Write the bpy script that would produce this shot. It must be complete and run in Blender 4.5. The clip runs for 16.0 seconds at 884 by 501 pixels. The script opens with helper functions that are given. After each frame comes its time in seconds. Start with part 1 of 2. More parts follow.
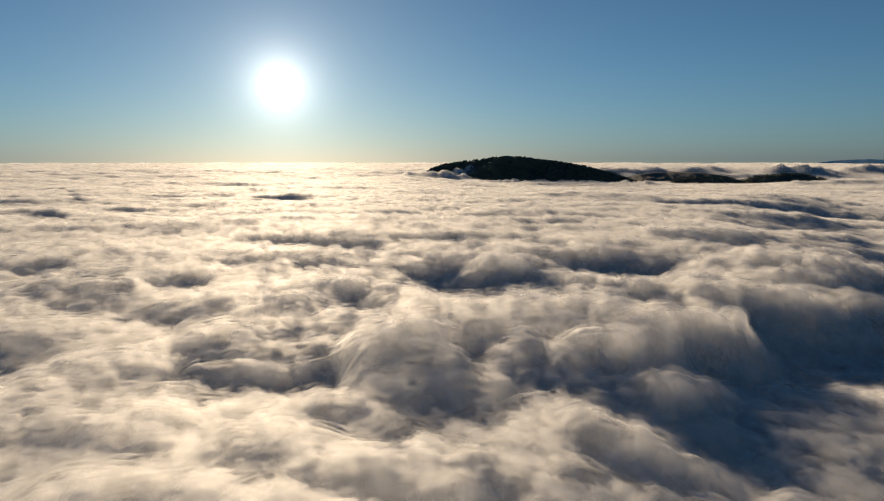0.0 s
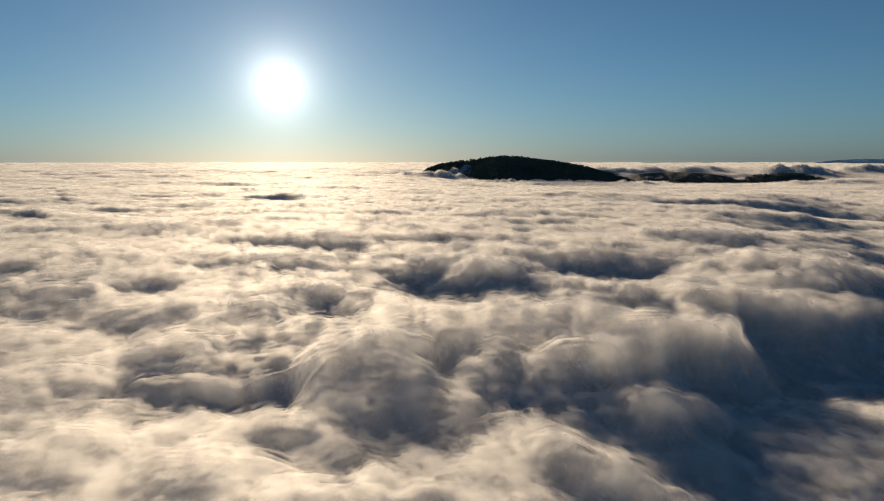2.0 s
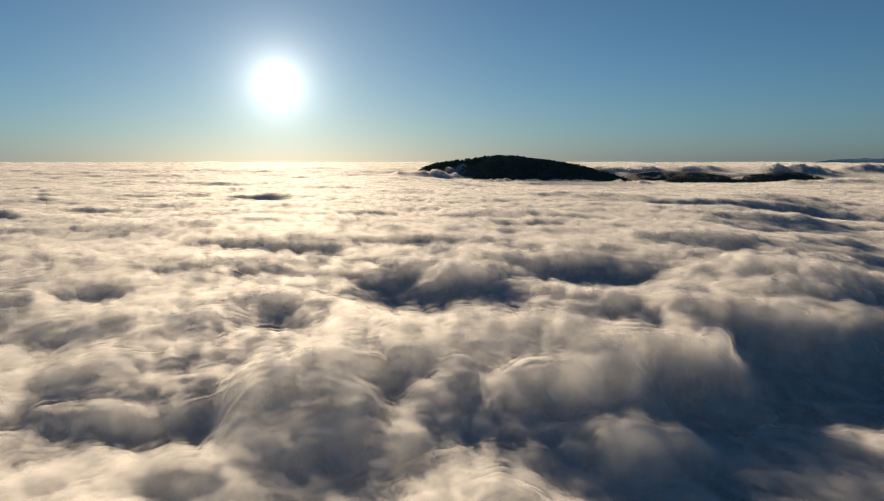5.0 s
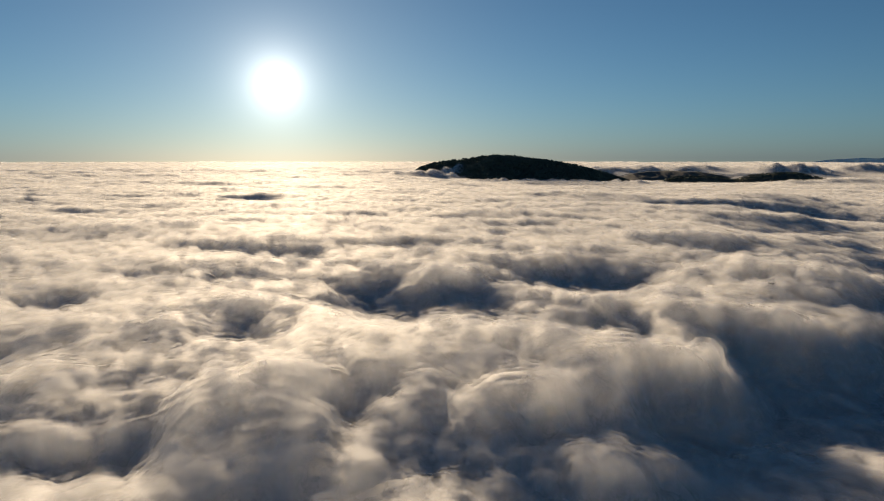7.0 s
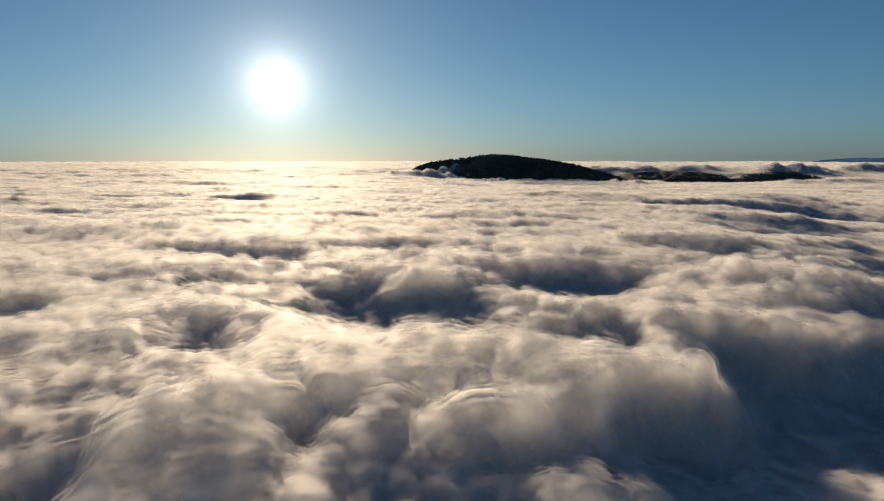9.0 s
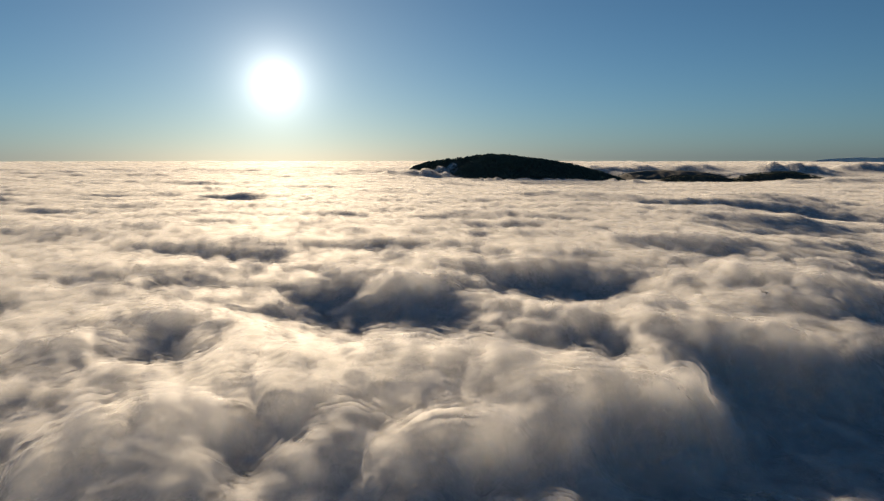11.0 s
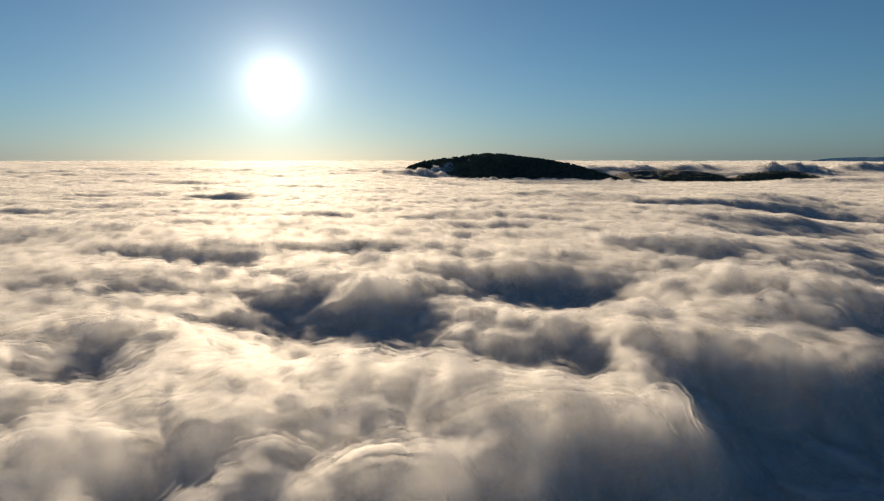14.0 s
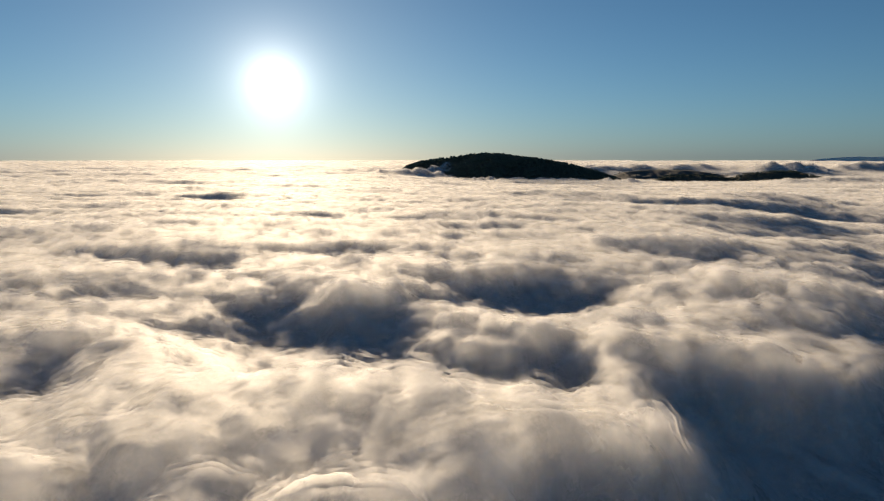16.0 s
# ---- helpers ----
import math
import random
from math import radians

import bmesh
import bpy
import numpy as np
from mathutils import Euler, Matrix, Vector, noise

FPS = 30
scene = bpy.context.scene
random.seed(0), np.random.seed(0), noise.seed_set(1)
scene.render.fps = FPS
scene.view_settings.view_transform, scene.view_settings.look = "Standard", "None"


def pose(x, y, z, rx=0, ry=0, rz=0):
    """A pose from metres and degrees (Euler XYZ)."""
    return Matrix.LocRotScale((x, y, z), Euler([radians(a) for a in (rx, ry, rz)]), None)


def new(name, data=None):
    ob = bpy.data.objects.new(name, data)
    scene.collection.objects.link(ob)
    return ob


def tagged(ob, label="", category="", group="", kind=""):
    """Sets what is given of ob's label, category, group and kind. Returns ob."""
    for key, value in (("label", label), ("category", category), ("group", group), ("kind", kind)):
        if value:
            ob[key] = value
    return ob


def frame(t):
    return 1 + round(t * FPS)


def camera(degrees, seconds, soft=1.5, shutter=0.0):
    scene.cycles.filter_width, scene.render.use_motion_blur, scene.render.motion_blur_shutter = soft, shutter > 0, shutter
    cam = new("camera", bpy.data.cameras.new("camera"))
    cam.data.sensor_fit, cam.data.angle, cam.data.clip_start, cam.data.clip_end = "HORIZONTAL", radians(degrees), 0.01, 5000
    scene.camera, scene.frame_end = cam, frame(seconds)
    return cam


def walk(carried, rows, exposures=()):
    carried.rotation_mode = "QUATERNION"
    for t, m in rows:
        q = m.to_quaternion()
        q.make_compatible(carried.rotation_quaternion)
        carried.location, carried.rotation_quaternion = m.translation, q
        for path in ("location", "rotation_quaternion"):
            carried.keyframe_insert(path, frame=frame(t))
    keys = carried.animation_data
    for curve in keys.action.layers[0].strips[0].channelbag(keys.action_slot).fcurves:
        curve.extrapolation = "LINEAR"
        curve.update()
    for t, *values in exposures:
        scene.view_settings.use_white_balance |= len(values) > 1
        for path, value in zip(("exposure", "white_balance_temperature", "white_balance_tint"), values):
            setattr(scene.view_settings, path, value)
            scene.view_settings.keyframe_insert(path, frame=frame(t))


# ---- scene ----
cam = camera(68.0, 16.0, soft=1.0)
walk(cam, [
    (0, pose(0.00, 0.00, 60.00, 82.000, 0, 0.000)),
    (2, pose(9.23, 16.26, 59.27, 81.984, 0, -0.079)),
    (4, pose(18.19, 31.98, 58.53, 81.969, 0, -0.153)),
    (6, pose(26.89, 47.17, 57.78, 81.953, 0, -0.223)),
    (8, pose(35.32, 61.83, 57.03, 81.938, 0, -0.287)),
    (10, pose(43.49, 75.96, 56.27, 81.922, 0, -0.346)),
    (12, pose(51.40, 89.57, 55.50, 81.906, 0, -0.400)),
    (14, pose(59.04, 102.66, 54.73, 81.891, 0, -0.449)),
    (16, pose(66.42, 115.24, 53.95, 81.875, 0, -0.492)),
], exposures=[(0, 1.62, 6300, 9), (8, 1.63, 6300, 9), (12, 1.66, 6300, 9), (16, 1.8, 6300, 9)])

# ---- light: low sun over the fog, clear sky ----
SUN_AZ, SUN_EL = -13.55, 6.08          # degrees from +Y towards +X, and above the horizon
SUN_DIR = Vector((math.sin(radians(SUN_AZ)) * math.cos(radians(SUN_EL)),
                  math.cos(radians(SUN_AZ)) * math.cos(radians(SUN_EL)),
                  math.sin(radians(SUN_EL))))

sun_data = bpy.data.lights.new("sun", "SUN")
sun_data.energy = 4.2
sun_data.angle = radians(10.0)
sun_data.color = (1.0, 0.76, 0.5)
sun = new("sun", sun_data)
sun.matrix_world = Matrix.Translation((0, 0, 500)) @ (SUN_DIR + Vector((0, 0, 0.065))).to_track_quat("Z", "Y").to_matrix().to_4x4()


def node(tree, kind, **sets):
    n = tree.nodes.new(kind)
    for key, value in sets.items():
        if key in n.inputs:
            n.inputs[key].default_value = value
    return n


def maths(tree, op, a, b=None):
    n = tree.nodes.new("ShaderNodeMath")
    n.operation = op
    for k, v in enumerate((a, b)):
        if v is None:
            continue
        if isinstance(v, (int, float)):
            n.inputs[k].default_value = v
        else:
            tree.links.new(v, n.inputs[k])
    return n.outputs[0]


HAZE_RISE = 0.05


def build_world():
    world = bpy.data.worlds.new("clear_morning_sky")
    scene.world = world
    world.use_nodes = True
    t = world.node_tree
    t.nodes.clear()
    sky = t.nodes.new("ShaderNodeTexSky")
    sky.sky_type = "NISHITA"
    sky.sun_disc = False
    sky.sun_elevation = radians(SUN_EL + 2)
    sky.sun_rotation = radians(SUN_AZ)
    sky.altitude = 300
    sky.air_density = 0.8
    sky.dust_density = 0.15
    sky.ozone_density = 3.4
    base = t.nodes.new("ShaderNodeBackground")
    base.inputs["Strength"].default_value = 0.0195
    # grey haze along the horizon
    way = t.nodes.new("ShaderNodeTexCoord")
    split = t.nodes.new("ShaderNodeSeparateXYZ")
    t.links.new(way.outputs["Generated"], split.inputs[0])
    low = maths(t, "EXPONENT", maths(t, "MULTIPLY", maths(t, "ABSOLUTE", split.outputs[2]), -1 / HAZE_RISE))
    tint = t.nodes.new("ShaderNodeMix")
    tint.data_type = "RGBA"
    tint.inputs[6].default_value = (0.98, 1.08, 1.04, 1)
    tint.inputs[7].default_value = (0.53, 0.66, 0.93, 1)
    t.links.new(low, tint.inputs[0])
    through_haze = t.nodes.new("ShaderNodeMix")
    through_haze.data_type = "RGBA"
    through_haze.blend_type = "MULTIPLY"
    through_haze.inputs[0].default_value = 1.0
    t.links.new(sky.outputs[0], through_haze.inputs[6])
    t.links.new(tint.outputs[2], through_haze.inputs[7])
    t.links.new(through_haze.outputs[2], base.inputs[0])
    # the sun's aureole, by the angle from the sun
    co = t.nodes.new("ShaderNodeTexCoord")
    dot = t.nodes.new("ShaderNodeVectorMath")
    dot.operation = "DOT_PRODUCT"
    dot.inputs[1].default_value = SUN_DIR
    t.links.new(co.outputs["Generated"], dot.inputs[0])
    c = maths(t, "MINIMUM", dot.outputs["Value"], 0.9999999)
    ang = maths(t, "MULTIPLY", maths(t, "ARCCOSINE", c), 180 / math.pi)
    core = maths(t, "MULTIPLY", maths(t, "EXPONENT", maths(t, "MULTIPLY", ang, -1 / 1.6)), 0.62)
    wide = maths(t, "MULTIPLY", maths(t, "EXPONENT", maths(t, "MULTIPLY", ang, -1 / 8.0)), 0.025)
    glow = t.nodes.new("ShaderNodeBackground")
    glow.inputs["Color"].default_value = (1.0, 0.945, 0.86, 1)
    t.links.new(maths(t, "ADD", core, wide), glow.inputs["Strength"])
    add = t.nodes.new("ShaderNodeAddShader")
    t.links.new(base.outputs[0], add.inputs[0])
    t.links.new(glow.outputs[0], add.inputs[1])
    out = t.nodes.new("ShaderNodeOutputWorld")
    t.links.new(add.outputs[0], out.inputs[0])


build_world()
scene.cycles.transparent_max_bounces = 64


# ---- materials ----
def fresh(name):
    mat = bpy.data.materials.new(name)
    mat.use_nodes = True
    t = mat.node_tree
    return mat, t, t.nodes["Principled BSDF"]


def mist_material(name, grain, thin, thick, least, most, shift=0.0):
    """A thin veil of fog, torn by noise, that lets light through both ways."""
    mat, t, p = fresh(name)
    t.nodes.remove(p)
    co = t.nodes.new("ShaderNodeNewGeometry")
    n = t.nodes.new("ShaderNodeTexNoise")
    n.inputs["Scale"].default_value = grain
    n.inputs["Detail"].default_value = 5
    n.inputs["Roughness"].default_value = 0.66
    n.inputs["Distortion"].default_value = 0.0
    stretch = t.nodes.new("ShaderNodeMapping")
    stretch.inputs["Scale"].default_value = (1.0, 0.75, 0.8)
    stretch.inputs["Location"].default_value = (shift, -0.8 * shift, 0.0)
    t.links.new(co.outputs["Position"], stretch.inputs["Vector"])
    t.links.new(stretch.outputs[0], n.inputs["Vector"])
    r = t.nodes.new("ShaderNodeMapRange")
    r.interpolation_type = "SMOOTHSTEP"
    r.inputs["From Min"].default_value, r.inputs["From Max"].default_value = thin, thick
    r.inputs["To Min"].default_value, r.inputs["To Max"].default_value = max(0.0, least), most
    t.links.new(n.outputs["Fac"], r.inputs["Value"])
    d = t.nodes.new("ShaderNodeBsdfDiffuse")
    tl = t.nodes.new("ShaderNodeBsdfTranslucent")
    d.inputs["Color"].default_value = tl.inputs["Color"].default_value = (0.93, 0.93, 0.93, 1)
    # droplets scatter every way: the facing wanders about the surface's own
    drops = t.nodes.new("ShaderNodeTexNoise")
    drops.inputs["Scale"].default_value = 5.0
    drops.inputs["Detail"].default_value = 1
    t.links.new(co.outputs["Position"], drops.inputs["Vector"])
    centred = t.nodes.new("ShaderNodeVectorMath")
    centred.operation = "SUBTRACT"
    centred.inputs[1].default_value = (0.5, 0.5, 0.5)
    t.links.new(drops.outputs["Color"], centred.inputs[0])
    own = t.nodes.new("ShaderNodeVectorMath")
    own.operation = "MULTIPLY_ADD"
    own.inputs[1].default_value = (FACING, FACING, FACING)
    t.links.new(co.outputs["Normal"], own.inputs[0])
    t.links.new(centred.outputs[0], own.inputs[2])
    facing = t.nodes.new("ShaderNodeVectorMath")
    facing.operation = "NORMALIZE"
    t.links.new(own.outputs[0], facing.inputs[0])
    t.links.new(facing.outputs[0], d.inputs["Normal"])
    t.links.new(facing.outputs[0], tl.inputs["Normal"])
    both = t.nodes.new("ShaderNodeMixShader")
    both.inputs[0].default_value = 0.88
    t.links.new(d.outputs[0], both.inputs[1])
    t.links.new(tl.outputs[0], both.inputs[2])
    lobe = t.nodes.new("ShaderNodeBsdfGlossy")
    lobe.inputs["Color"].default_value = (0.95, 0.95, 0.95, 1)
    lobe.inputs["Roughness"].default_value = LOBE
    level = t.nodes.new("ShaderNodeVectorMath")
    level.operation = "MULTIPLY_ADD"
    level.inputs[1].default_value = (0.35, 0.35, 0.35)
    level.inputs[2].default_value = (0.0, 0.0, 0.65)
    t.links.new(co.outputs["Normal"], level.inputs[0])
    even = t.nodes.new("ShaderNodeVectorMath")
    even.operation = "NORMALIZE"
    t.links.new(level.outputs[0], even.inputs[0])
    t.links.new(even.outputs[0], lobe.inputs["Normal"])
    share = t.nodes.new("ShaderNodeMixShader")
    share.inputs[0].default_value = LOBE_SHARE
    t.links.new(both.outputs[0], share.inputs[1])
    t.links.new(lobe.outputs[0], share.inputs[2])
    clear = t.nodes.new("ShaderNodeBsdfTransparent")
    m = t.nodes.new("ShaderNodeMixShader")
    t.links.new(r.outputs[0], m.inputs[0])
    t.links.new(clear.outputs[0], m.inputs[1])
    t.links.new(share.outputs[0], m.inputs[2])
    t.links.new(m.outputs[0], t.nodes["Material Output"].inputs[0])
    return mat


def ground_material(name, dark, light, scale, rough=0.95):
    mat, t, p = fresh(name)
    co = t.nodes.new("ShaderNodeNewGeometry")
    n = t.nodes.new("ShaderNodeTexNoise")
    n.inputs["Scale"].default_value = scale
    n.inputs["Detail"].default_value = 8
    n.inputs["Roughness"].default_value = 0.65
    t.links.new(co.outputs["Position"], n.inputs["Vector"])
    r = t.nodes.new("ShaderNodeValToRGB")
    r.color_ramp.elements[0].position, r.color_ramp.elements[0].color = 0.35, (*dark, 1)
    r.color_ramp.elements[1].position, r.color_ramp.elements[1].color = 0.68, (*light, 1)
    t.links.new(n.outputs["Fac"], r.inputs[0])
    t.links.new(r.outputs[0], p.inputs["Base Color"])
    p.inputs["Roughness"].default_value = rough
    p.inputs["Specular IOR Level"].default_value = 0.15
    return mat


LOBE, LOBE_SHARE, FACING = 0.86, 0.68, 0.05
CLOUD = mist_material("cloud", 0.11, 0.0, 0.1, 1.0, 1.0)
# shells of fog from the dense inside to the torn outside: height over the body, opacity, tearing
SHELLS = ((-6.6, 0.5, 0.0), (-5.0, 0.44, 0.03), (-3.6, 0.38, 0.1), (-2.3, 0.34, 0.2), (-1.2, 0.31, 0.29),
          (-0.1, 0.28, 0.36), (0.8, 0.25, 0.41), (1.7, 0.21, 0.46), (2.6, 0.16, 0.5), (3.5, 0.11, 0.53))
MIST = [mist_material("mist", 0.11, torn - 0.01, torn + 0.12, 0.0, thick, 0.7 * k) for k, (_, thick, torn) in enumerate(SHELLS)]
FOREST = ground_material("forest_floor", (0.05, 0.055, 0.045), (0.11, 0.11, 0.085), 0.05)
NEEDLES = ground_material("needles", (0.055, 0.07, 0.055), (0.11, 0.13, 0.1), 0.2)
BARK = ground_material("bark", (0.05, 0.035, 0.025), (0.1, 0.075, 0.055), 2.0)
SCRUB = ground_material("dry_slope", (0.07, 0.075, 0.075), (0.13, 0.125, 0.11), 0.02, 1.0)
# distance haze painted into the rock's colour, far paler than bare stone
HAZE_ROCK = ground_material("hazed_slope", (0.6, 0.68, 0.7), (0.66, 0.73, 0.74), 0.004)


# ---- numeric noise on arrays ----
def hash2(ix, iy, seed):
    h = (ix.astype(np.int64) * 374761393 + iy.astype(np.int64) * 668265263 + seed * 1442695041) & 0xFFFFFFFF
    h = ((h ^ (h >> 13)) * 1274126177) & 0xFFFFFFFF
    h = ((h ^ (h >> 16)) * 2246822519) & 0xFFFFFFFF
    return ((h ^ (h >> 15)) & 0xFFFFFF).astype(np.float64) / 0xFFFFFF


def perlin(x, y, seed=0):
    x0, y0 = np.floor(x), np.floor(y)
    fx, fy = x - x0, y - y0
    u, v = fx * fx * fx * (fx * (fx * 6 - 15) + 10), fy * fy * fy * (fy * (fy * 6 - 15) + 10)
    total = 0
    for dx in (0, 1):
        for dy in (0, 1):
            a = hash2(x0 + dx, y0 + dy, seed) * 2 * np.pi
            g = np.cos(a) * (fx - dx) + np.sin(a) * (fy - dy)
            total = total + g * (u if dx else 1 - u) * (v if dy else 1 - v)
    return total * 1.5


def fbm(x, y, octaves, seed=0, gain=0.5):
    total, amp = 0, 1.0
    for k in range(octaves):
        total = total + amp * perlin(x * 2.03 ** k + 17.3 * k, y * 2.03 ** k - 9.1 * k, seed + k)
        amp *= gain
    return total


def puffs(x, y, seed=0):
    """Rounded domes with creases between them, 0 to 1, one to a unit cell."""
    x0, y0 = np.floor(x), np.floor(y)
    best = np.zeros_like(x)
    for dx in (-1, 0, 1):
        for dy in (-1, 0, 1):
            cx, cy = x0 + dx, y0 + dy
            px = cx + 0.5 + 0.9 * (hash2(cx, cy, seed) - 0.5)
            py = cy + 0.5 + 0.9 * (hash2(cx, cy, seed + 7) - 0.5)
            size = 0.65 + 0.5 * hash2(cx, cy, seed + 13)
            d = ((x - px) ** 2 + (y - py) ** 2) / (size * size)
            best = np.maximum(best, np.sqrt(np.clip(1 - d, 0, 1)) * size)
    return best


def smooth(a, b, x):
    s = np.clip((x - a) / (b - a), 0, 1)
    return s * s * (3 - 2 * s)


# ---- the sea of cloud ----
BILLOWS, HOLLOWS = [], []


def billow(x, y, rx, ry, turn, height):
    BILLOWS.append((x, y, rx, ry, radians(turn), height))


def hollow(x, y, rx, ry, turn, depth):
    HOLLOWS.append((x, y, rx, ry, radians(turn), depth))


def shelf(x, y, rx, ry, turn, height):
    HOLLOWS.append((x, y, rx, ry, radians(turn), -height))


def local(x, y, f):
    c, s = math.cos(f[4]), math.sin(f[4])
    dx, dy = x - f[0], y - f[1]
    return (c * dx + s * dy) / f[2], (-s * dx + c * dy) / f[3]


shelf(-62, 118, 78, 52, 0, 3)
shelf(-16, 182, 28, 34, 0, 4)
# the near field: a round head with a dark pocket beside it, and a pale low shelf that leads to it
billow(-20, 206, 27, 26, -15, 6)
hollow(-37, 183, 12, 12, 20, 10)
hollow(8, 208, 9, 14, 10, 6)
billow(4, 217, 9, 9, 0, 2.2)
billow(22, 201, 14, 13, 0, 3)
billow(44, 206, 9, 9, 0, 1.5)
billow(63, 184, 14, 12, 0, 5)
billow(82, 194, 14, 9, -15, 3.5)
billow(-95, 192, 34, 24, 0, 2.5)
billow(-118, 168, 22, 18, 0, 2.2)
billow(-74, 146, 26, 14, 0, 2.5)
billow(-40, 134, 22, 13, 0, 2.2)
billow(-62, 112, 26, 13, 0, 2.5)
billow(-6, 124, 22, 12, 0, 3)
billow(-28, 104, 26, 14, 0, 2.5)
billow(14, 104, 20, 12, 0, 2.5)
hollow(-19, 150, 12, 9, 0, 3.8)
hollow(-76, 214, 12, 9, 0, 2)
billow(46, 144, 16, 10, -10, 6)
billow(70, 128, 15, 9, 0, 6)
billow(39, 122, 14, 9, 0, 4)
billow(62, 109, 15, 8, 0, 4)
billow(121, 238, 9, 5, 0, 1.5)
billow(133, 203, 15, 6, -10, 1.5)
billow(142, 233, 16, 8, -15, 2)
# the long bank, ribbed down its near slope
shelf(35, 247, 66, 36, -7, 6)
shelf(80, 238, 26, 24, -20, 2.5)
billow(-38, 254, 17, 22, 18, 2)
billow(-12, 268, 20, 28, 10, 3)
billow(13, 260, 17, 30, 6, 3)
billow(37, 252, 19, 32, 0, 3.2)
billow(62, 250, 18, 32, -8, 3.2)
billow(84, 242, 17, 28, -15, 3)
billow(95, 238, 13, 22, -20, 3.2)
billow(102, 258, 10, 10, 0, 2.8)
billow(43, 221, 13, 13, 0, 2.5)
billow(-9, 238, 15, 13, 0, 2)
billow(19, 232, 13, 11, 0, 2)
billow(72, 222, 13, 11, 0, 2.2)
billow(92, 212, 12, 9, -15, 1.8)
billow(108, 243, 8, 8, 0, 5)
billow(102, 228, 9, 8, 0, 5)
billow(92, 221, 9, 8, 10, 4.5)
billow(86, 262, 10, 9, 0, 5)
billow(78, 272, 11, 9, 0, 4.5)
billow(54, 276, 12, 9, 0, 4.5)
billow(27, 280, 12, 9, 0, 4.5)
billow(30, 216, 10, 8, 0, 4)
billow(56, 210, 10, 8, 0, 4)
# round heads behind the shelf
billow(-165, 318, 44, 56, 0, 3)
billow(-104, 272, 24, 24, 0, 2.5)
billow(-66, 278, 22, 22, 0, 3)
billow(-52, 310, 33, 20, 0, 2.5)
billow(-75, 232, 22, 13, 0, 2.5)
billow(-142, 235, 22, 22, 0, 2.8)
hollow(-131, 326, 15, 12, 0, 4)
hollow(-41, 273, 11, 10, 0, 7.7)
hollow(-237, 365, 27, 19, 0, 4)
hollow(-157, 302, 11, 8, 0, 3.4)
hollow(-6, 352, 30, 32, 0, 12)
hollow(40, 306, 36, 32, 0, 13.5)
hollow(92, 296, 24, 15, -25, 14)
billow(42, 374, 20, 16, 0, 5.4)
hollow(112, 392, 44, 34, 0, 13.6)
billow(70, 322, 11, 9, 0, 3)
billow(87, 329, 10, 12, 0, 3.5)
billow(104, 326, 15, 12, -10, 3.2)
billow(130, 312, 20, 12, -12, 4.5)
billow(160, 304, 22, 14, -15, 5)
billow(103, 272, 9, 8, -10, 2)
billow(126, 276, 22, 10, -15, 2)
billow(152, 268, 24, 14, -15, 4)
billow(143, 338, 27, 19, 0, 3)
billow(194, 345, 18, 14, -10, 4.5)
billow(201, 398, 45, 18, -12, 3.6)
hollow(191, 366, 12, 7, 0, 8.2)
hollow(193, 433, 33, 13, -12, 8.2)
hollow(269, 448, 38, 19, -12, 11)
hollow(11, 494, 31, 15, 0, 9.2)
hollow(-68, 466, 22, 11, 0, 8.2)
billow(-26, 356, 34, 20, 0, 3.6)
billow(74, 438, 64, 25, -8, 3.1)
hollow(-119, 484, 38, 11, 0, 3.2)
billow(206, 385, 46, 28, 0, 4.1)
hollow(220, 492, 31, 12, -12, 8.2)
hollow(285, 445, 41, 24, -12, 11)
hollow(-69, 451, 21, 9, 0, 7.4)
hollow(-68, 376, 15, 8, 0, 7.4)
hollow(-108, 395, 20, 8, 0, 5.5)
hollow(-11, 426, 15, 7, 0, 7.4)
hollow(16, 521, 19, 7, 0, 6.4)
billow(-68, 349, 19, 13, 0, 3.1)
billow(-12, 334, 24, 14, 0, 2.5)
billow(9, 404, 22, 13, 0, 3.1)
billow(-59, 311, 22, 13, 0, 2.6)
billow(62, 399, 27, 16, 0, 3.6)
billow(102, 384, 26, 16, 0, 3.6)
hollow(-468, 902, 66, 33, 0, 3.2)
hollow(-436, 1070, 35, 18, 0, 3.2)
hollow(-298, 967, 42, 21, 0, 3.2)
hollow(-231, 1038, 41, 20, 0, 3.2)
hollow(-41, 735, 42, 21, 0, 3.2)
hollow(274, 949, 72, 36, 0, 3.2)
hollow(117, 625, 32, 16, 0, 3.2)
hollow(197, 575, 28, 14, 0, 3.2)
hollow(525, 930, 173, 100, -10, 28)
hollow(464, 1046, 120, 44, -10, 14)
billow(-85, 687, 66, 40, 0, 2.4)
billow(74, 744, 78, 47, 0, 3.2)
billow(220, 547, 56, 34, 0, 4.8)
billow(-224, 599, 79, 48, 0, 2)
billow(329, 572, 63, 38, 0, 4.8)
billow(591, 1157, 136, 82, 0, 4.8)
billow(264, 1158, 113, 68, 0, 4.8)
billow(20, 2330, 26, 24, 0, 13)
billow(62, 2360, 34, 26, 0, 34)
billow(100, 2400, 30, 30, 0, 47)
billow(137, 2385, 26, 24, 0, 46)
billow(196, 2370, 24, 20, 0, 24)
billow(228, 2350, 20, 18, 0, 12)
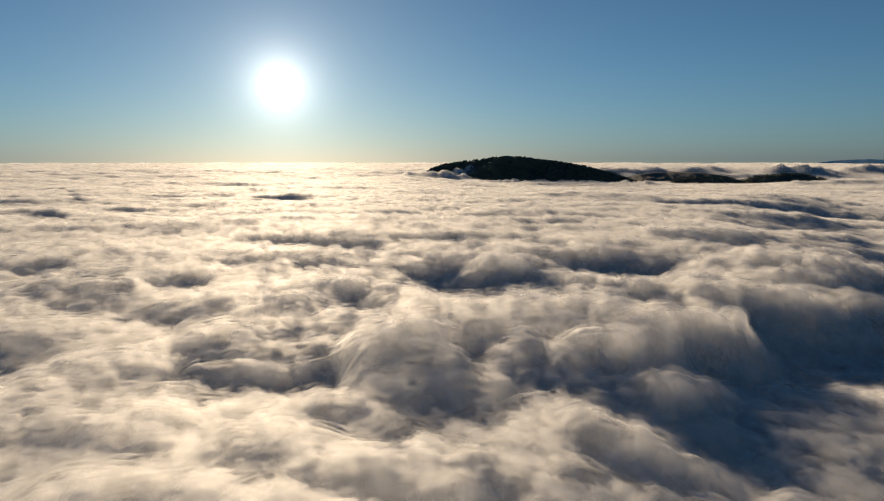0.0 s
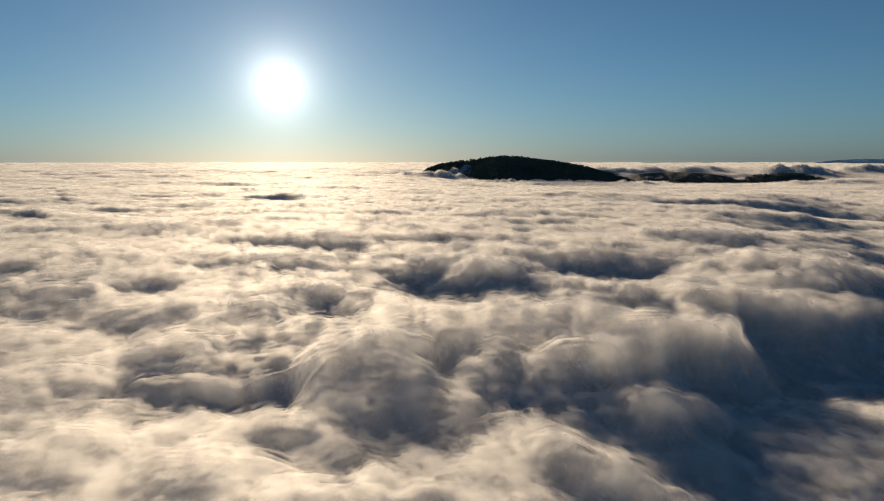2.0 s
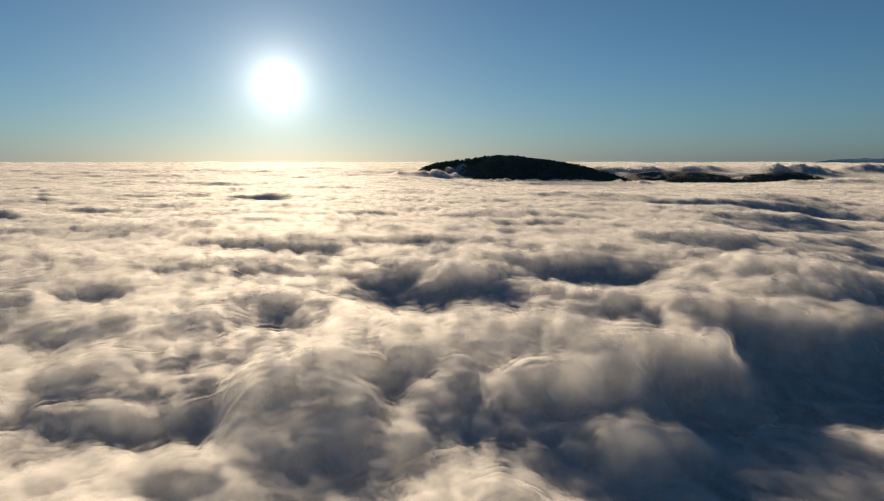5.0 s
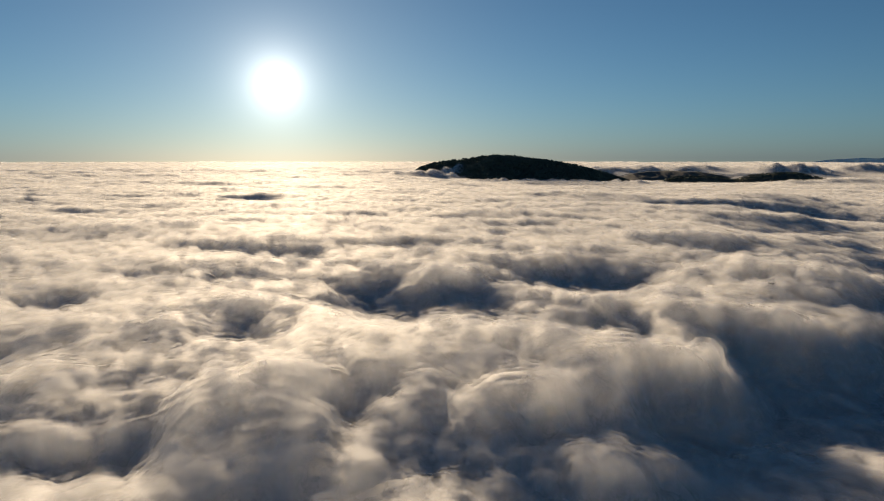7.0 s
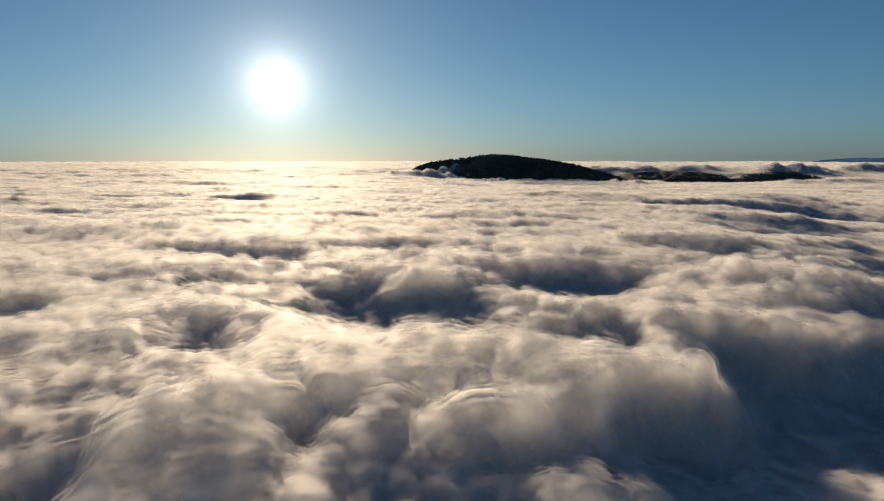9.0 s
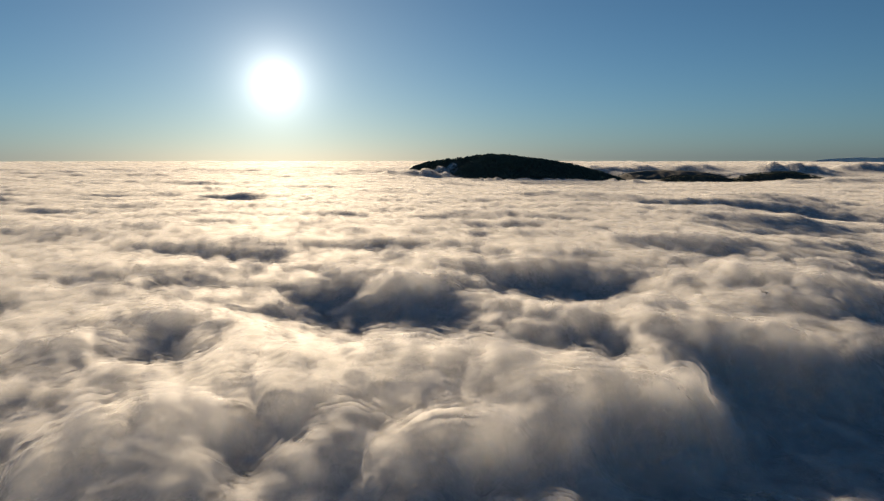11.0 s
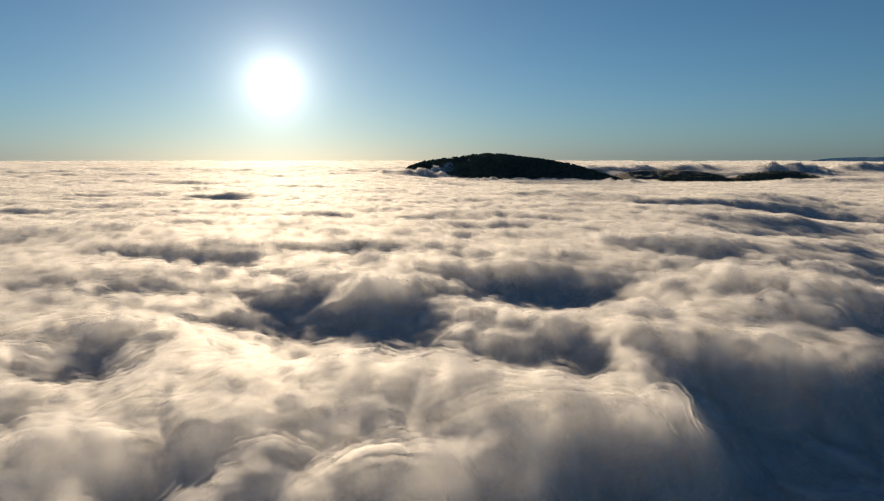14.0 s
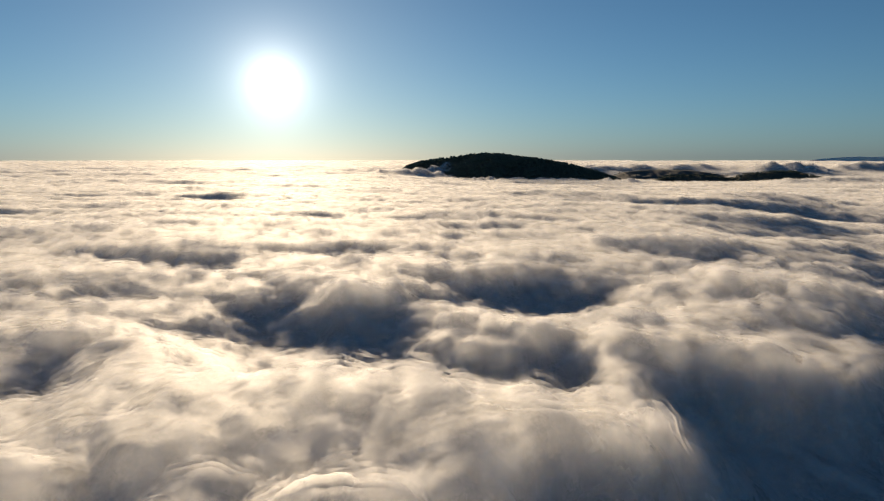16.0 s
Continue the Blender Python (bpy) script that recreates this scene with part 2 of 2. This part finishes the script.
# far banks, each a crowd of small heads
rng = random.Random(12)
for cx, cy, wide, deep, tall, count in ((1570, 2900, 130, 60, 44, 30), (1850, 2900, 150, 60, 30, 18), (1010, 3000, 190, 50, 28, 30), (800, 2950, 120, 50, 24, 20), (1280, 3050, 130, 50, 20, 16)):
    for i in range(count):
        u, v = rng.uniform(-1, 1), rng.uniform(-1, 1)
        size = rng.uniform(28, 56)
        billow(cx + wide * u, cy + deep * v, size, size * 0.8, 0, tall * (1 - 0.6 * u * u) * rng.uniform(0.4, 0.9))
# low puffs along the foot of the hill
for i in range(17):
    billow(120 + 36 * i + rng.uniform(-12, 12), 2010 + rng.uniform(-25, 25), rng.uniform(18, 32), 22, 0, rng.uniform(4, 13))
billow(304, 1950, 170, 60, 0, 7)
billow(540, 1960, 80, 50, 0, 3)
billow(880, 1950, 90, 50, 0, 2)
billow(1050, 1940, 70, 50, 0, 7)
billow(1220, 1950, 150, 60, 0, 13)
billow(-80, 2235, 60, 40, 0, 12)
billow(-35, 2230, 45, 40, 0, 18)
billow(20, 2215, 44, 40, 0, 24)
billow(75, 2235, 36, 36, 0, 20)
billow(112, 2255, 30, 30, 0, 12)
hollow(330, 1000, 130, 36, -10, 5.6)
hollow(430, 890, 130, 40, -12, 5.6)
hollow(310, 640, 80, 28, -12, 4)
hollow(800, 1900, 180, 130, 0, 9)



def cloud_height(x, y):
    r = np.hypot(x, y)
    # wide level: low round the hills, rising again to the far rim
    z = -8 + 3.5 * smooth(300, 520, r) - 15 * smooth(700, 1900, r) * smooth(3400, 2500, r) * smooth(-150, 250, x) + 29 * smooth(2500, 4600, r)
    z += -22 * smooth(450, 800, x) * smooth(1950, 2200, y) * smooth(3000, 2650, y)
    # long rolls across the wind
    wx = x + 45 * fbm(x / 300, y / 300, 3, 31)
    wy = y + 45 * fbm(x / 300 + 50, y / 300, 3, 32)
    a = radians(-14)
    u, v = math.cos(a) * wx + math.sin(a) * wy, -math.sin(a) * wx + math.cos(a) * wy
    far = smooth(300, 900, r)
    z += (1.5 + 2.5 * far) * fbm(u / 330, v / 120, 4, 3)
    z += 4.5 * smooth(330, 700, r) * (puffs(u / 130, v / 29, 6) - 0.5)
    z += (1.0 + 1.6 * far) * (puffs(u / 170, v / 70, 5) - 0.45) * 1.6
    # heads and hollows, torn at several scales
    torn = 10 + 5 * smooth(230, 420, r)
    wx = x + torn * fbm(x / 48, y / 48, 4, 41, 0.55)
    wy = y + torn * fbm(x / 48 + 50, y / 48, 4, 42, 0.55)
    z += (5.5 - 3.2 * far) * (puffs(wx / 46, wy / 36, 11) - 0.5)
    # higher cloud far out, a low basin beyond the end of the long bank, and a trough that leads away from it
    z += smooth(1800, 2600, r) * (1 - 0.85 * smooth(2900, 3500, r)) * (9 * (puffs(x / 130, y / 110, 15) - 0.5) + 7 * (puffs(x / 55, y / 50, 16) - 0.5))
    z -= (8 + 11 * smooth(185, 230, wy)) * smooth(-8, 44, wx + 22 * fbm(x / 70, y / 70, 3, 71) - 24 - 0.45 * np.clip(wy - 145, -60, 60) - 45 * smooth(200, 235, wy) - 20 * smooth(235, 260, wy)) * smooth(298, 272, wy) * smooth(420, 260, wx)
    lean = (wx - 0.57 * wy - 12 + 120 * smooth(380, 600, wy)) / (1 + 2 * smooth(380, 600, wy))
    z -= 13 * smooth(0, 60, lean) * smooth(260, 340, wy) * smooth(1500, 900, wy)
    for f in HOLLOWS:
        p, q = local(wx, wy, f)
        z -= f[5] * np.exp(-(p * p + q * q) ** 1.3)
    heads = np.zeros_like(z)
    for f in BILLOWS:
        p, q = local(wx, wy, f)
        heads += np.exp(f[5] / 2.0 * np.exp(-2.0 * (p * p + q * q) ** 1.4)) - 1
    return z + 2.0 * np.log1p(heads)


def cloud_detail(x, y):
    rough = np.clip(0.6 + 1.0 * fbm(x / 80, y / 80, 3, 61), 0.15, 1.25)
    d, cell = 0, 27.0
    for k, gain in enumerate((0.1, 0.2, 0.27, 0.25)):
        wx = x + 0.28 * cell * fbm(x / cell, y / cell, 3, 51 + 3 * k)
        wy = y + 0.28 * cell * fbm(x / cell + 50, y / cell, 3, 52 + 3 * k)
        d = d + cell * gain * (puffs(wx / cell, wy / (0.85 * cell), 21 + k) - 0.5)
        cell *= 0.48
    r = np.hypot(x, y)
    near = (1 - 0.32 * smooth(260, 600, r)) * (0.35 + 0.65 * smooth(120, 215, r))
    return (d * rough + 0.5 * fbm(x / 9, y / 9, 2, 24)) * near


def grid_mesh(name, x, y, z, closed, material):
    rows, cols = x.shape
    me = bpy.data.meshes.new(name)
    i = np.arange(rows * cols).reshape(rows, cols)
    right = np.roll(i, -1, 1) if closed else i[:, 1:]
    left = i if closed else i[:, :-1]
    quads = np.stack([left[:-1], right[:-1], right[1:], left[1:]], -1).reshape(-1, 4)
    me.vertices.add(rows * cols)
    me.vertices.foreach_set("co", np.stack([x, y, z], -1).astype(np.float32).ravel())
    me.loops.add(quads.size)
    me.loops.foreach_set("vertex_index", quads.astype(np.int32).ravel())
    me.polygons.add(len(quads))
    me.polygons.foreach_set("loop_start", np.arange(0, quads.size, 4, dtype=np.int32))
    me.update(calc_edges=True)
    me.validate()
    me.polygons.foreach_set("use_smooth", np.ones(len(quads), dtype=bool))
    me.materials.append(material)
    return me


def cloud_points(r, th, lift=0.0, seed=0):
    """Points of the cloud's top on a fan of radii and bearings, raised along the surface's normal."""
    rr, tt = np.meshgrid(r, th, indexing="ij")
    x, y = rr * np.sin(tt), rr * np.cos(tt)
    z = cloud_height(x, y)
    zr = np.gradient(z, r, axis=0)
    zt = np.gradient(z, axis=1) / (np.gradient(np.unwrap(tt, axis=1), axis=1) * rr)
    nx = -(zr * np.sin(tt) + zt * np.cos(tt))
    ny = -(zr * np.cos(tt) - zt * np.sin(tt))
    ln = np.sqrt(nx * nx + ny * ny + 1)
    d = cloud_detail(x, y)
    if lift:
        body = np.clip(1.0 + 0.08 * z * smooth(1200, 700, rr), 0.5, 1.8)
        deep = 1 + 0.6 * smooth(900, 2000, rr) if lift < -8 else 1 - 0.55 * smooth(350, 900, rr) * smooth(2300, 1900, rr)
        d = d + lift * body * deep + (0.75 * fbm(x / 14, y / 14, 3, seed) if seed else 0)
    return (x + d * nx / ln)[:, ::-1], (y + d * ny / ln)[:, ::-1], (z + d / ln)[:, ::-1]


def build_cloud_sea():
    r = np.concatenate([np.geomspace(0.05, 90, 30, endpoint=False), np.geomspace(90, 620, 190, endpoint=False), np.geomspace(620, 2250, 90, endpoint=False), np.linspace(2250, 3080, 60, endpoint=False), np.geomspace(3080, 4600, 40)])
    th = np.concatenate([np.radians(np.linspace(-50, 52, 330)), np.radians(np.linspace(52, 310, 60)[1:-1])])
    sea = new("cloud_sea", grid_mesh("cloud_sea", *cloud_points(r, th, -8.8), True, CLOUD))
    tagged(sea, "sea of creamy white fog with rounded sunlit billows and blue shaded hollows", "clouds", kind="structure")
    r = np.concatenate([np.geomspace(1.0, 85, 20, endpoint=False), np.geomspace(85, 450, 230, endpoint=False), np.geomspace(450, 2250, 150, endpoint=False), np.linspace(2250, 3080, 44, endpoint=False), np.geomspace(3080, 4590, 24)])
    th = np.concatenate([np.radians(np.linspace(-42, 42, 285)), np.radians(np.linspace(42, 318, 30)[1:-1])])
    for k, (lift, _, _) in enumerate(SHELLS):
        veil = new("mist_layer", grid_mesh("mist_layer", *cloud_points(r, th, lift, 90 + 5 * k), True, MIST[k]))
        veil.parent = sea


build_cloud_sea()


# ---- hills that rise out of the cloud ----
def hill_surface(x, y, px, pz, ridge, front, back, seed):
    """A ridge line along x with slopes to the front and back, cut by gullies."""
    bend = ridge + 45 * fbm(x / 260, y / 900, 2, seed + 5)
    d = np.where(y < bend, (bend - y) / front, (y - bend) / back)
    top = np.interp(x, px, pz)
    foot = -60.0
    shape = 1 - smooth(0.0, 1.0, d * 0.85) * 0.55 - 0.45 * np.clip(d, 0, 1)
    z = foot + (top - foot) * np.clip(shape, 0, 1)
    gully = np.abs(fbm(x / 120, y / 260, 4, seed)) * smooth(0.0, 0.35, d)
    return z - 22 * gully * smooth(-60, 20, z)


def conifer(rng, x, y, z, h, verts, faces):
    """A narrow tiered tree with a bare foot, uneven all round."""
    w = h * rng.uniform(0.2, 0.32)
    base = len(verts)
    tiers = ((0.12, 1.0, 0.5), (0.36, 0.75, 0.74), (0.6, 0.5, 1.0))
    for low, wide, top in tiers:
        n = 5
        k = len(verts)
        turn = rng.uniform(0, 6.28)
        for i in range(n):
            a = turn + 6.283 * i / n
            q = w * wide * rng.uniform(0.7, 1.15)
            verts.append((x + q * math.cos(a), y + q * math.sin(a), z + h * (low + rng.uniform(-0.04, 0.04))))
        verts.append((x + rng.uniform(-0.1, 0.1) * w, y, z + h * top))
        for i in range(n):
            faces.append((k + i, k + (i + 1) % n, k + n))
    k = len(verts)
    for i in range(3):
        a = 2.094 * i
        verts.append((x + 0.05 * h * math.cos(a), y + 0.05 * h * math.sin(a), z - 2))
    verts.append((x, y, z + h * 0.4))
    for i in range(3):
        faces.append((k + i, k + (i + 1) % 3, k + 3))


def roundtree(rng, x, y, z, h, verts, faces):
    """A broad crown of a few uneven clumps on a short trunk."""
    for c in range(4):
        cx, cy = x + rng.uniform(-0.25, 0.25) * h, y + rng.uniform(-0.25, 0.25) * h
        cz, q = z + h * rng.uniform(0.5, 0.8), h * rng.uniform(0.18, 0.3)
        k = len(verts)
        turn = rng.uniform(0, 6.28)
        for i in range(5):
            a = turn + 1.2566 * i
            verts.append((cx + q * rng.uniform(0.8, 1.2) * math.cos(a), cy + q * rng.uniform(0.8, 1.2) * math.sin(a), cz + q * rng.uniform(-0.3, 0.3)))
        verts.append((cx, cy, cz + q))
        verts.append((cx, cy, cz - q))
        for i in range(5):
            faces.append((k + i, k + (i + 1) % 5, k + 5))
            faces.append((k + (i + 1) % 5, k + i, k + 6))
    k = len(verts)
    for i in range(3):
        a = 2.094 * i
        verts.append((x + 0.05 * h * math.cos(a), y + 0.05 * h * math.sin(a), z - 2))
    verts.append((x, y, z + h * 0.7))
    for i in range(3):
        faces.append((k + i, k + (i + 1) % 3, k + 3))


def tree_kinds():
    """A few trees for the skyline: each a crown mesh and a trunk mesh."""
    rng = random.Random(5)
    kinds = []
    for k in range(8):
        verts, faces = [], []
        (conifer if k < 5 else roundtree)(rng, 0, 0, 0, 1.0, verts, faces)
        crown = bpy.data.meshes.new("crown")
        crown.from_pydata(verts[:-4], [], faces[:-3])
        crown.materials.append(NEEDLES)
        bm = bmesh.new()
        bmesh.ops.create_cone(bm, cap_ends=True, segments=6, radius1=0.05, radius2=0.02, depth=0.7,
                              matrix=Matrix.Translation((0, 0, 0.15)))
        trunk = bpy.data.meshes.new("trunk")
        bm.to_mesh(trunk)
        bm.free()
        trunk.materials.append(BARK)
        kinds.append((crown, trunk))
    return kinds


TREES = tree_kinds()


def build_hill(name, label, px, pz, ridge, front, back, seed, material, count=0, size=(6, 11), skyline=0):
    px, pz = np.array(px, float), np.array(pz, float)
    gx, gy = np.meshgrid(np.linspace(px[0] - 40, px[-1] + 40, 220), np.linspace(ridge - front - 60, ridge + back + 60, 90))
    z = hill_surface(gx, gy, px, pz, ridge, front, back, seed)
    hill = tagged(new(name, grid_mesh(name, gx, gy, z, False, material)), label, "hill")
    if not count:
        return hill
    rng = random.Random(seed)
    tx = np.array([rng.uniform(px[0], px[-1]) for _ in range(count)])
    # thick along the ridge, thinner down the slope that faces the path
    ty = np.array([ridge + (rng.gauss(0, 16) if rng.random() < 0.5 else rng.uniform(-front * 0.8, 30)) for _ in range(count)])
    tz = hill_surface(tx, ty, px, pz, ridge, front, back, seed)
    keep = tz > -30
    verts, faces = [], []
    for x, y, z in zip(tx[keep], ty[keep], tz[keep]):
        h = rng.uniform(*size)
        (conifer if rng.random() < 0.55 else roundtree)(rng, float(x), float(y), float(z), h, verts, faces)
    me = bpy.data.meshes.new("woods")
    me.from_pydata(verts, [], faces)
    me.materials.append(NEEDLES)
    woods = tagged(new("woods", me), "dark evergreen woods", kind="stuff")
    woods.parent = hill
    for _ in range(skyline):
        x, y = rng.uniform(px[1], px[-2]), ridge + rng.gauss(0, 12)
        z = float(hill_surface(np.array([x]), np.array([y]), px, pz, ridge, front, back, seed)[0])
        crown, trunk = rng.choice(TREES)
        h = rng.uniform(size[0] * 1.1, size[1] * 1.15)
        tree = new("tree", crown)
        tree.matrix_basis = Matrix.LocRotScale((x, y, z), Euler((0, 0, rng.uniform(0, 6.28))), (h, h, h))
        tree.parent = hill
        stem = new("trunk", trunk)
        stem.parent = tree
    return hill


build_hill("forested_hill", "dark forested hill whose long ridge stands clear of the fog",
           [82, 117, 144, 182, 216, 273, 321, 398, 465, 542, 590, 643, 688], [-34, 5, 22, 39, 58, 56, 48, 39, 29, 12, -1, -18, -34],
           2300, 330, 300, 77, FOREST, 6500, (8, 15), 110)
build_hill("forested_hill", "dark forested back ridge that runs down into the fog",
           [-69, -38, -13, 14, 45, 148, 185, 241, 313, 376], [-12, 15, 22, 32, 36, 48, 56, 57, 36, 4],
           2480, 160, 240, 83, FOREST, 2800, (8, 14), 50)
build_hill("scrub_hill", "brown hazy scrub slope half sunk in fog",
           [646, 748, 804, 872, 963, 1077, 1169, 1262, 1331], [-46, -26, -5, 3, 5, 2, -12, -28, -46],
           2720, 300, 260, 91, SCRUB, 300, (4, 6))
build_hill("wooded_knoll", "low dark wooded knoll half sunk in fog",
           [800, 850, 900, 961, 1032, 1083, 1155], [-45, -22, -12, -10, -14, -22, -45],
           2420, 180, 200, 97, FOREST, 1000, (5, 8), 12)
build_hill("wooded_knoll", "dark wooded knoll with a flat crest above the fog",
           [1029, 1087, 1136, 1195, 1245, 1295, 1335, 1376, 1448], [-47, -23, -8, 1, 3, 2, -7, -17, -43],
           2380, 200, 220, 103, FOREST, 1200, (5, 8), 14)
build_hill("far_mountains", "far mountain range on the horizon, pale blue from painted haze",
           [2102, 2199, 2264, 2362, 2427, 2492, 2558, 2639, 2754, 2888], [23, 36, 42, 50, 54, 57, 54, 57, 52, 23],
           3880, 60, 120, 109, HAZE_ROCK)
